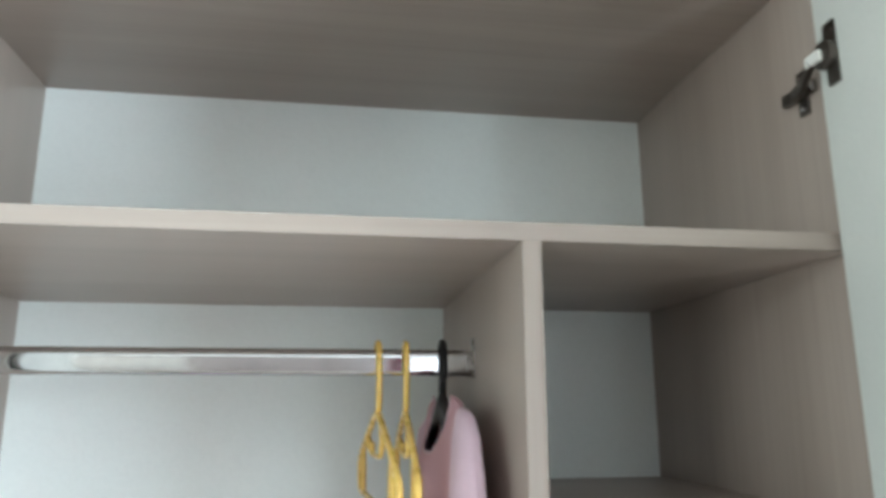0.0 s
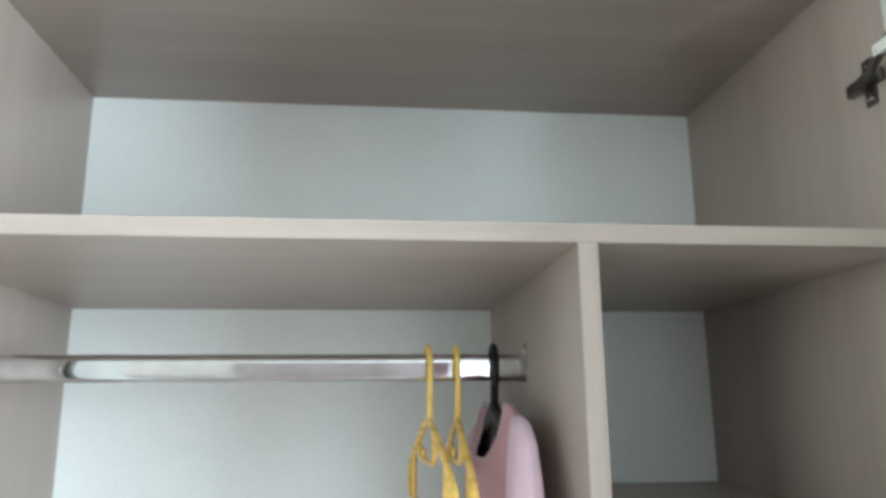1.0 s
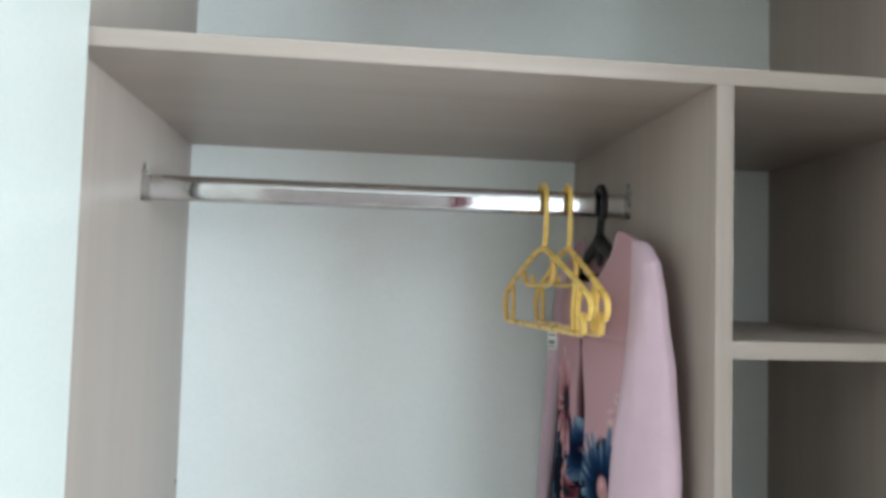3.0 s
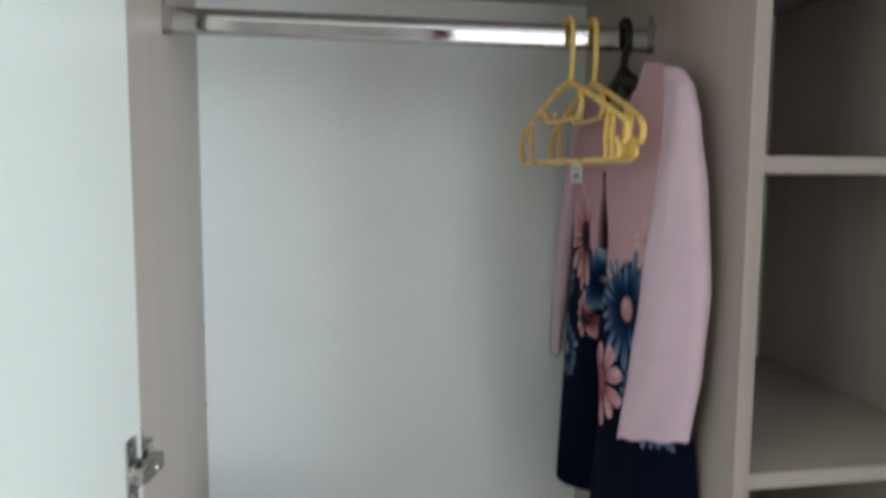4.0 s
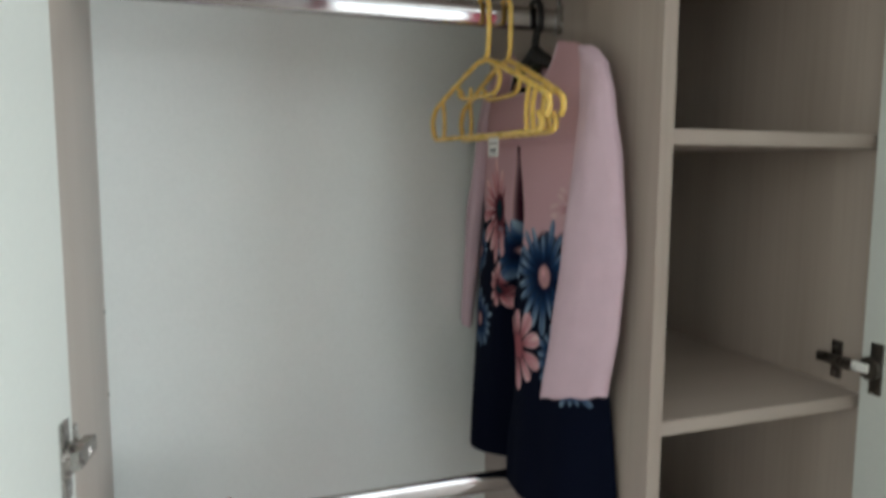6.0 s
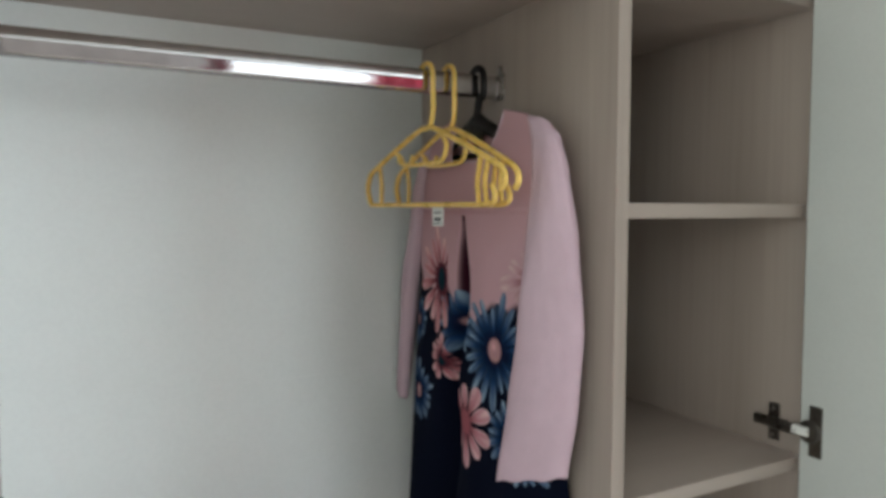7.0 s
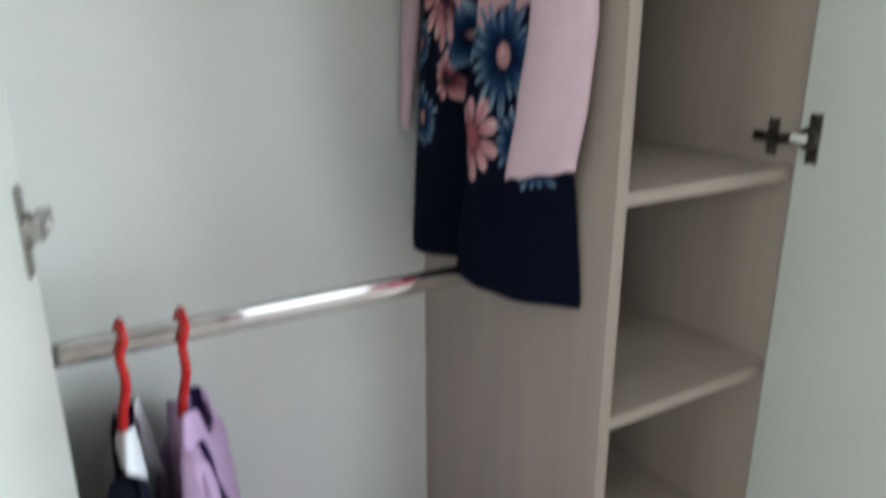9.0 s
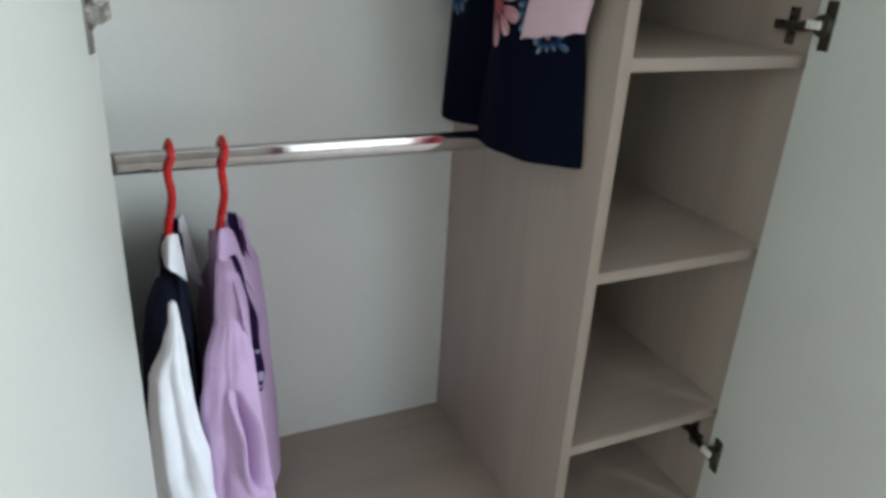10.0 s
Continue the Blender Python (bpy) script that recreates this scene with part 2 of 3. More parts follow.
# ---- the room round the wardrobe ----
def room():
    t = 0.12
    x0, x1, y0, y1, z1 = ROOM_X0, ROOM_X1, ROOM_Y0, ROOM_Y1, ROOM_Z
    tagged(part("floor", box(x0 - t, x1 + t, y0 - t, y1 + t, -0.1, 0, 0), FLOOR_M), "beige-brown smooth room floor", "floor", kind="structure")
    tagged(part("ceiling", box(x0 - t, x1 + t, y0 - t, y1 + t, z1, z1 + 0.1, 0), CEIL), "plain white painted ceiling", "ceiling", kind="structure")
    tagged(part("wall_north", box(x0 - t, x1 + t, y1, y1 + t, 0, z1, 0), WALL), "plain off-white painted wall behind the wardrobe", "wall", kind="structure")
    bm = box(x0 - t, x0, y0, SIDE_Y0, 0, z1, 0)
    box(x0 - t, x0, SIDE_Y1, y1, 0, z1, 0, bm)
    box(x0 - t, x0, SIDE_Y0, SIDE_Y1, 0, SIDE_Z0, 0, bm)
    box(x0 - t, x0, SIDE_Y0, SIDE_Y1, SIDE_Z1, z1, 0, bm)
    tagged(part("wall_west", bm, WALL), "greyish off-white painted wall with a window opening", "wall", kind="structure")
    win = tagged(empty("window_2"), "white framed side window letting in daylight", "window", kind="structure")
    bm = box(x0 - 0.05, x0 - 0.01, SIDE_Y0, SIDE_Y0 + 0.05, SIDE_Z0, SIDE_Z1, 0.003)
    box(x0 - 0.05, x0 - 0.01, SIDE_Y1 - 0.05, SIDE_Y1, SIDE_Z0, SIDE_Z1, 0.003, bm)
    box(x0 - 0.05, x0 - 0.01, SIDE_Y0 + 0.05, SIDE_Y1 - 0.05, SIDE_Z0, SIDE_Z0 + 0.05, 0.003, bm)
    box(x0 - 0.05, x0 - 0.01, SIDE_Y0 + 0.05, SIDE_Y1 - 0.05, SIDE_Z1 - 0.05, SIDE_Z1, 0.003, bm)
    part("window_frame", bm, FRAME_M, win)
    bm = box(x1, x1 + t, y0, EAST_Y0, 0, z1, 0)
    box(x1, x1 + t, EAST_Y1, y1, 0, z1, 0, bm)
    box(x1, x1 + t, EAST_Y0, EAST_Y1, 0, EAST_Z0, 0, bm)
    box(x1, x1 + t, EAST_Y0, EAST_Y1, EAST_Z1, z1, 0, bm)
    tagged(part("wall_east", bm, WALL), "greyish off-white painted wall with a window opening", "wall", kind="structure")
    win = tagged(empty("window_3"), "white framed side window letting in daylight", "window", kind="structure")
    bm = box(x1 + 0.01, x1 + 0.05, EAST_Y0, EAST_Y0 + 0.05, EAST_Z0, EAST_Z1, 0.003)
    box(x1 + 0.01, x1 + 0.05, EAST_Y1 - 0.05, EAST_Y1, EAST_Z0, EAST_Z1, 0.003, bm)
    box(x1 + 0.01, x1 + 0.05, EAST_Y0 + 0.05, EAST_Y1 - 0.05, EAST_Z0, EAST_Z0 + 0.05, 0.003, bm)
    box(x1 + 0.01, x1 + 0.05, EAST_Y0 + 0.05, EAST_Y1 - 0.05, EAST_Z1 - 0.05, EAST_Z1, 0.003, bm)
    part("window_frame", bm, FRAME_M, win)
    tagged(part("wall_south_pale", box(x0 - t, -0.86, y0 - t, y0, 0, z1, 0), WALL), "plain off-white painted stretch of wall", "wall", kind="structure")
    bm = box(-0.86, WIN_X0, y0 - t, y0, 0, z1, 0)
    box(WIN_X1, x1 + t, y0 - t, y0, 0, z1, 0, bm)
    box(WIN_X0, WIN_X1, y0 - t, y0, 0, WIN_Z0, 0, bm)
    box(WIN_X0, WIN_X1, y0 - t, y0, WIN_Z1, z1, 0, bm)
    tagged(part("wall_south", bm, TAUPE), "taupe painted wall with a window opening", "wall", kind="structure")
    win = tagged(empty("window_1"), "tall white framed window letting in daylight", "window", kind="structure")
    f = 0.05
    bm = box(WIN_X0, WIN_X0 + f, y0 - 0.05, y0 - 0.01, WIN_Z0, WIN_Z1, 0.003)
    box(WIN_X1 - f, WIN_X1, y0 - 0.05, y0 - 0.01, WIN_Z0, WIN_Z1, 0.003, bm)
    box(WIN_X0 + f, WIN_X1 - f, y0 - 0.05, y0 - 0.01, WIN_Z0, WIN_Z0 + f, 0.003, bm)
    box(WIN_X0 + f, WIN_X1 - f, y0 - 0.05, y0 - 0.01, WIN_Z1 - f, WIN_Z1, 0.003, bm)
    part("window_frame", bm, FRAME_M, win)
    part("window_sill", box(WIN_X0 - 0.05, WIN_X1 + 0.05, y0 + 0.002, y0 + 0.1, WIN_Z0 - 0.035, WIN_Z0 - 0.003, 0.004), FRAME_M, win)
    for name, c0, c1 in (("curtain", WIN_X0 - 0.14, WIN_X0 - 0.01), ("curtain", 1.34, WIN_X1 + 0.04)):
        def fold(u, v):
            ripple = 0.035 * math.sin(u * 9 * math.pi) * (0.6 + 0.4 * v)
            return (lerp(c0, c1, u), y0 + 0.17 + ripple, lerp(2.66, 0.06, v))
        ob = part(name, grid(fold, 72, 12), CURTAIN)
        ob.modifiers.new("thickness", "SOLIDIFY").thickness = 0.002
        tagged(ob, "red cloth curtain hanging beside the window", "curtain", "curtains at the window")
    rod = cyl((WIN_X0 - 0.25, y0 + 0.17, 2.67), (WIN_X1 + 0.14, y0 + 0.17, 2.67), 0.012)
    for x in (WIN_X0 - 0.2, WIN_X1 + 0.10):
        cyl((x, y0 - 0.002, 2.67), (x, y0 + 0.17, 2.67), 0.008, bm=rod)
    tagged(part("curtain_rod", rod, DARKMETAL), "dark metal curtain rod on the wall over the window", "curtain rod")


# ---- the wardrobe ----
L, PL, PR, R = -0.55, 0.203, 0.2255, 0.622          # inner faces of the uprights
F, B = 0.717, 1.297                                  # front edge, face of the back sheet
TOP, SHELF_Z, BOT = 2.311, 1.907, 0.137             # undersides of top and long shelf, upper face of the bottom
T = 0.0215
wardrobe = tagged(empty("wardrobe"), "open two-door wardrobe in pale ash laminate with white back", "wardrobe")


def panel(name, b, mat, label=""):
    return part(name, box(*b, bevel=0.0 if name == "back_sheet" else 0.0012), mat, wardrobe, label)


def carcass():
    panel("side_panel", (L - T, L, F, B + 0.012, 0.0, TOP + T), WOOD_V)
    panel("side_panel", (R, R + T, F, B + 0.012, 0.0, TOP + T), WOOD_V)
    panel("top_panel", (L, R, F, B + 0.012, TOP, TOP + T), WOOD_H)
    panel("bottom_panel", (L, R, F, B, BOT - T, BOT), WOOD_H)
    panel("plinth", (L, R, F + 0.03, F + 0.05, 0.0, BOT - T), WOOD_H)
    panel("partition", (PL, PR, F, B, BOT, SHELF_Z), WOOD_V)
    panel("long_shelf", (L, R, F, B, SHELF_Z, SHELF_Z + T), WOOD_H)
    for z in (1.5715, 1.153, 0.779, 0.395):
        panel("shelf", (PR, R, F + 0.002, B, z, z + T), WOOD_H)
        part("joint_cap", box(R - 0.0045, R - 0.0004, F - 0.001, F + 0.012, z + 0.001, z + T - 0.001, 0.0006), DARK_CAP, wardrobe)
    part("joint_cap", box(R - 0.0045, R - 0.0004, F - 0.0025, F + 0.010, SHELF_Z + 0.001, SHELF_Z + T - 0.001, 0.0006), DARK_CAP, wardrobe)
    # two white back sheets that meet in a fine joint
    panel("back_sheet", (L, R, B, B + 0.004, BOT, 1.26192), BACK, "white hardboard back sheet")
    panel("back_sheet", (L, R, B, B + 0.004, 1.26208, TOP), BACK, "white hardboard back sheet")
    # small dark fixings in the corners by the back
    for x, s, z in ((L, 1, 1.277), (L, 1, 1.125), (PL, -1, 0.717), (R, -1, 0.80)):
        part("screw_cap", cyl((x, B - 0.012, z), (x + 0.0016 * s, B - 0.012, z), 0.0035, 12, 0.0004), DARK_CAP, wardrobe)


def rail(y, zc):
    """Oval chrome clothes rail in two flanged sockets."""
    d = 0.0096
    tilt, c = radians(12), 0.0076
    big = 0.013 / math.sin(tilt)
    quarter = [(d - big * (1 - math.cos(a)), big * math.sin(a)) for a in (tilt * k / 4 for k in range(5))]
    cy, cz = quarter[-1][0] - c * math.cos(tilt), quarter[-1][1] - c * math.sin(tilt)
    quarter += [(cy + c * math.cos(a), cz + c * math.sin(a)) for a in (lerp(tilt, math.pi / 2, k / 6) for k in range(1, 7))]
    half = quarter + [(-p, q) for p, q in quarter[-2::-1]]
    ring = half + [(p, -q) for p, q in half[-2:0:-1]]
    count = len(ring)
    bm = bmesh.new()
    ends = [[bm.verts.new((x, y + p, zc + q)) for p, q in ring] for x in (L + 0.003, PL - 0.003)]
    for j in range(count):
        bm.faces.new((ends[0][j], ends[0][(j + 1) % count], ends[1][(j + 1) % count], ends[1][j]))
    bm.faces.new(ends[0]), bm.faces.new(ends[1])
    bar = part("hanging_rail", bm, CHROME, wardrobe, "shiny chrome oval clothes rail")
    for x, s in ((L, 1), (PL, -1)):
        # open-topped cup with a screw tab above
        cup = bmesh.new()
        lip = []
        for k in range(15):
            a = math.pi + math.pi * k / 14
            lip.append((y + 0.0118 * math.cos(a), zc - 0.010 + 0.0105 * math.sin(a)))
        lip = [(y - 0.0118, zc + 0.018)] + lip + [(y + 0.0118, zc + 0.018)]
        inner = [(y + (p - y) * 0.82, zc + (q - zc) * 0.93 + 0.0005) for p, q in lip]
        rows = []
        for x0 in (x + 0.0005 * s, x + 0.013 * s):
            rows.append([cup.verts.new((x0, p, q)) for p, q in lip])
            rows.append([cup.verts.new((x0, p, q)) for p, q in inner])
        for a, b in ((0, 2), (1, 3), (0, 1), (2, 3)):
            for j in range(len(lip) - 1):
                cup.faces.new((rows[a][j], rows[a][j + 1], rows[b][j + 1], rows[b][j]))
        box(*sorted((x + 0.0004 * s, x + 0.0022 * s)), y - 0.013, y + 0.013, zc - 0.021, zc + 0.024, 0.0006, cup)
        box(*sorted((x + 0.0004 * s, x + 0.0026 * s)), y - 0.006, y + 0.006, zc + 0.022, zc + 0.037, 0.0009, cup)
        bracket = part("rail_socket", cup, NICKEL, bar, "nickel rail socket screwed to the panel")
        part("screw", cyl((x + 0.002 * s, y, zc + 0.031), (x + 0.0042 * s, y, zc + 0.031), 0.0034, 12), CHROME, bar)
    return bar


def hinge(side, z, face, y_edge, turn):
    """Cup hinge: cross plate on the carcass, arm, and cup with its flange on the door. side: -1 left, 1 right."""
    mat = NICKEL if side < 0 else DARKMETAL
    wall = L if side < 0 else R
    s = -side                                        # towards the middle of the wardrobe
    yp, zp = F + 0.056, z - 0.010
    bm = box(*sorted((wall + 0.0004 * s, wall + 0.004 * s)), yp - 0.010, yp + 0.010, zp - 0.032, zp + 0.032, 0.0015)
    box(*sorted((wall + 0.003 * s, wall + 0.012 * s)), yp - 0.028, yp + 0.034, zp - 0.0085, zp + 0.0085, 0.002, bm)
    plate = part("hinge", bm, mat, wardrobe, "nickel cup hinge" if side < 0 else "dark steel cup hinge")
    for dz in (-0.0225, 0.0225):
        part("screw", cyl((wall + 0.003 * s, yp, zp + dz), (wall + 0.0065 * s, yp, zp + dz), 0.004, 12), CHROME, plate)
    part("screw", cyl((wall + 0.011 * s, yp + 0.014, zp), (wall + 0.0145 * s, yp + 0.014, zp), 0.0045, 12), mat, plate)
    arm = bmesh.new()
    pts = spline([(wall + 0.0115 * s, yp + 0.006, zp), (wall + 0.017 * s, yp - 0.02, zp), (wall + 0.028 * s, F + 0.012, z - 0.006), (face + 0.012 * s, y_edge - 0.004, z - 0.001)], 5)
    sweep(pts, 0.0088, 0.0062, 12, (0, 0, 1), arm)
    part("arm", arm, mat, plate)
    d = Vector((math.sin(turn) * side, -math.cos(turn), 0))      # along the door, away from the hinge
    nrm = Vector((-math.cos(turn) * side, -math.sin(turn), 0))   # out of its inner face
    e = Vector((face, y_edge, z))
    m = Matrix((( *[d.x, nrm.x, 0], e.x), (*[d.y, nrm.y, 0], e.y), (0, 0, 1, e.z), (0, 0, 0, 1)))
    cup = box(0.018, 0.040, 0.0003, 0.0036, -0.041, 0.041, 0.0016)
    cyl((0.022, 0.0004, 0), (0.022, 0.0115 if side > 0 else 0.0075, 0), 0.0185 if side > 0 else 0.0165, 28, 0.0030, cup)
    for v in cup.verts:
        v.co = m @ v.co
    part("cup_flange", cup, mat, plate)
    knuckle = box(-0.004, 0.024, 0.007, 0.017, -0.0072, 0.0072, 0.002) if side > 0 else box(-0.020, 0.034, 0.005, 0.017, -0.0095, 0.0095, 0.0016)
    for v in knuckle.verts:
        v.co = m @ v.co
    part("knuckle", knuckle, PALE_PLASTIC if side > 0 else mat, plate, "pale plastic damper block" if side > 0 else "", smooth=side > 0)
    for dz in (-0.025, 0.025):
        part("screw", cyl(m @ Vector((0.029, 0.002, dz * 1.2)), m @ Vector((0.029, 0.0042, dz * 1.2)), 0.004, 12), CHROME if side < 0 else mat, plate)


def door(side, face, y_edge, turn):
    """White door swung open about its hinges."""
    width, thick = 0.605, 0.018
    bm = box(0, width, -thick, 0, 0.112, TOP + T - 0.002, 0.0016)
    d = Vector((math.sin(turn) * side, -math.cos(turn), 0))
    nrm = Vector((-math.cos(turn) * side, -math.sin(turn), 0))
    m = Matrix(((d.x, nrm.x, 0, face), (d.y, nrm.y, 0, y_edge), (0, 0, 1, 0), (0, 0, 0, 1)))
    for v in bm.verts:
        v.co = m @ v.co
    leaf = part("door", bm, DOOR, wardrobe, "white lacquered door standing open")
    # added strip: closes the gap to the side panel against leaking light
    bm = box(-0.0087 if side > 0 else -0.0045, 0.0005, -thick + 0.001, -thick + 0.007, 0.115, TOP + T - 0.005, 0.0008)
    for v in bm.verts:
        v.co = m @ v.co
    part("light_stop", bm, DARK_CAP, leaf, "added dark strip that stops light at the hinged edge")
    for z in ((2.143, 1.238, 0.325) if side < 0 else (2.149, 1.229, 0.320)):
        hinge(side, z, face, y_edge, turn)


# ---- hangers ----
def yellow_hanger(name, x, y, ztop, turn):
    """Slim moulded hanger with a bottom bar, inner loop and notched ends, in its own plane, then turned on the rail."""
    r = 0.0043
    bm = bmesh.new()
    hook = [(0, 0.021, -0.034), (0, 0.0225, -0.022), (0, 0.019, -0.008), (0, 0.006, -0.0005), (0, -0.008, -0.003), (0, -0.0165, -0.014), (0, -0.018, -0.032), (0, -0.018, -0.075), (0, -0.012, -0.096), (0, 0.003, -0.104)]
    stem = sweep(spline(hook, 6), r, seg=10, bm=bmesh.new())
    shoulder = [(0, -0.199, -0.196), (0, -0.207, -0.185), (0, -0.202, -0.170), (0, -0.175, -0.156), (0, -0.09, -0.122), (0, -0.02, -0.098), (0, 0.004, -0.096), (0, 0.03, -0.100), (0, 0.10, -0.124), (0, 0.19, -0.158), (0, 0.207, -0.172), (0, 0.213, -0.19), (0, 0.203, -0.213)]
    sweep(spline(shoulder, 6), r * 1.08, seg=10, bm=bm)
    bar, loop = bmesh.new(), bmesh.new()
    sweep(spline([(0, -0.176, -0.190), (0, -0.185, -0.205), (0, -0.172, -0.2165), (0, -0.1, -0.218), (0, 0.1, -0.218), (0, 0.190, -0.218), (0, 0.203, -0.212)], 6), r, seg=10, bm=bar)
    for y0, y1, z0 in ((-0.150, -0.146, -0.148), (-0.168, -0.165, -0.154), (0.166, 0.160, -0.149)):
        sweep(spline([(0, y0, z0), (0, y0 + (0.008 if y0 < 0 else -0.008), -0.185), (0, y1, -0.217)], 5), r * 0.9, seg=8, bm=bm)
    # inner loop for straps
    sweep(spline([(0, -0.045, -0.108), (0, -0.058, -0.128), (0, -0.048, -0.147), (0, -0.02, -0.152), (0, 0.06, -0.152), (0, 0.088, -0.146), (0, 0.094, -0.134)], 6), r * 0.92, seg=8, bm=loop)
    sweep(spline([(0, 0.112, -0.128), (0, 0.09, -0.136), (0, 0.078, -0.150)], 4), r * 0.9, seg=8, bm=loop)
    sweep(spline([(0, 0.045, -0.152), (0, 0.047, -0.143), (0, 0.045, -0.136)], 4), r * 0.8, seg=8, bm=loop)
    m = pose(x, y, ztop, 0, 0, turn)
    for v in stem.verts:
        v.co = m @ v.co
    for mesh in (bm, bar, loop):
        for v in mesh.verts:
            v.co = m @ (v.co - Vector((0, 0, 0.006)))
    ob = empty(name)
    part("hook", stem, YELLOW, ob)
    part("shoulder_frame", bm, YELLOW, ob)
    part("bottom_bar", bar, YELLOW, ob)
    part("strap_loop", loop, YELLOW, ob)
    tagged(ob, "empty yellow plastic hanger hooked on the upper rail", "hanger", "empty hangers")


def broad_hanger(name, mat, x, y, ztop, label, neck, width, drop, lean=0.0, thick=0.006, wave=0.0, arm_r=1.0):
    """Thick moulded hanger: curled hook, swelling neck and sloping arms."""
    bm = bmesh.new()
    hook = [(-wave * 0.42, 0.016, -0.040), (-wave * 0.38, 0.0235, -0.030), (-wave * 0.25, 0.024, -0.016), (-wave * 0.05, 0.014, -0.003), (0, 0.0, -0.0005), (0, -0.013, -0.006), (0, -0.019, -0.020), (-wave * 0.45, -0.017, -0.046), (-wave * 0.25, -0.006, -0.55 * neck), (-wave * 0.75, 0.0, -0.82 * neck), (-wave, 0.0, -neck)]
    pts = spline(hook, 6)
    stem = bmesh.new()
    sweep(pts, thick * 0.75, thick, 12, bm=stem, radii=[0.75 + 0.45 * (i / len(pts)) for i in range(len(pts))])
    for s in (-1, 1):
        arm = spline([(-wave, 0, -neck + 0.006), (-wave, s * width * 0.2, -neck - drop * 0.12), (-wave, s * width * 0.62, -neck - drop * 0.55), (-wave, s * width, -neck - drop)], 8)
        sweep(arm, 0.0065 * arm_r, 0.012 * arm_r, 12, bm=bm, radii=[1.7 - 0.95 * smoothstep(0, 1, i / len(arm)) for i in range(len(arm))])
    sweep([(-wave, 0, -neck + 0.012 - 0.012 * k) for k in range(5)], 0.0042, 0.030 * arm_r, 14, bm=bm, radii=[0.35, 0.8, 1.0, 0.8, 0.3])
    sweep([(-wave, -width * 0.93, -neck - drop), (-wave, width * 0.93, -neck - drop)], 0.004, seg=8, bm=bm)
    m = pose(x, y, ztop, 0, lean, 0)
    thing = empty(name)
    for nm, mesh in (("hook", stem), ("shoulder_bar", bm)):
        for v in mesh.verts:
            v.co = m @ v.co
        part(nm, mesh, mat, thing)
    return tagged(thing, label, "hanger")


# ---- the printed tunic ----
ROSE, NAVY = (0.56, 0.345, 0.375), (0.0035, 0.0055, 0.015)
FLOWERS = (  # y, z, radius, petals, tone, turn, cut off short of this y by a fold
    (0.832, 1.478, 0.058, 9, "pale", 0.8, 0.0),
    (1.016, 1.388, 0.064, 15, "blue", 0.9, 0.0),
    (1.185, 1.375, 0.050, 14, "blue", 0.6, 0.0),
    (1.068, 1.462, 0.098, 16, "rose", 0.2, 1.043),
    (1.172, 1.242, 0.062, 15, "blue", 0.1, 0.0),
    (1.074, 1.318, 0.046, 11, "rose", 0.5, 1.056),
    (0.880, 1.232, 0.058, 14, "blue", 0.4, 0.0),
    (0.800, 1.345, 0.060, 12, "rose", 0.0, 0.0),
    (0.850, 1.192, 0.036, 12, "blue", 0.0, 0.0),
    (0.908, 1.364, 0.089, 21, "blue", 0.0, 0.0),
    (0.990, 1.230, 0.070, 10, "full", 0.35, 0.0),
)
TONES = {  # base of a petal, its body, its tip, heart, ring round the heart
    "blue": ((0.004, 0.009, 0.030), (0.012, 0.046, 0.130), (0.28, 0.39, 0.50), (0.62, 0.34, 0.35), (0.010, 0.014, 0.040)),
    "rose": ((0.12, 0.028, 0.040), (0.46, 0.155, 0.175), (0.82, 0.54, 0.55), (0.006, 0.030, 0.045), (0.09, 0.022, 0.034)),
    "full": ((0.26, 0.080, 0.095), (0.52, 0.215, 0.245), (0.80, 0.53, 0.55), (0.50, 0.20, 0.22), (0.36, 0.11, 0.13)),
    "pale": ((0.34, 0.15, 0.17), (0.50, 0.285, 0.31), (0.66, 0.47, 0.48), (0.40, 0.17, 0.19), (0.34, 0.12, 0.15)),
}


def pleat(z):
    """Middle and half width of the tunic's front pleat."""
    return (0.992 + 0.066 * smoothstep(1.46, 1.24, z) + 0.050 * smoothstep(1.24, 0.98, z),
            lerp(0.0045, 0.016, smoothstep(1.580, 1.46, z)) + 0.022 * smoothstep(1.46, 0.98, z))


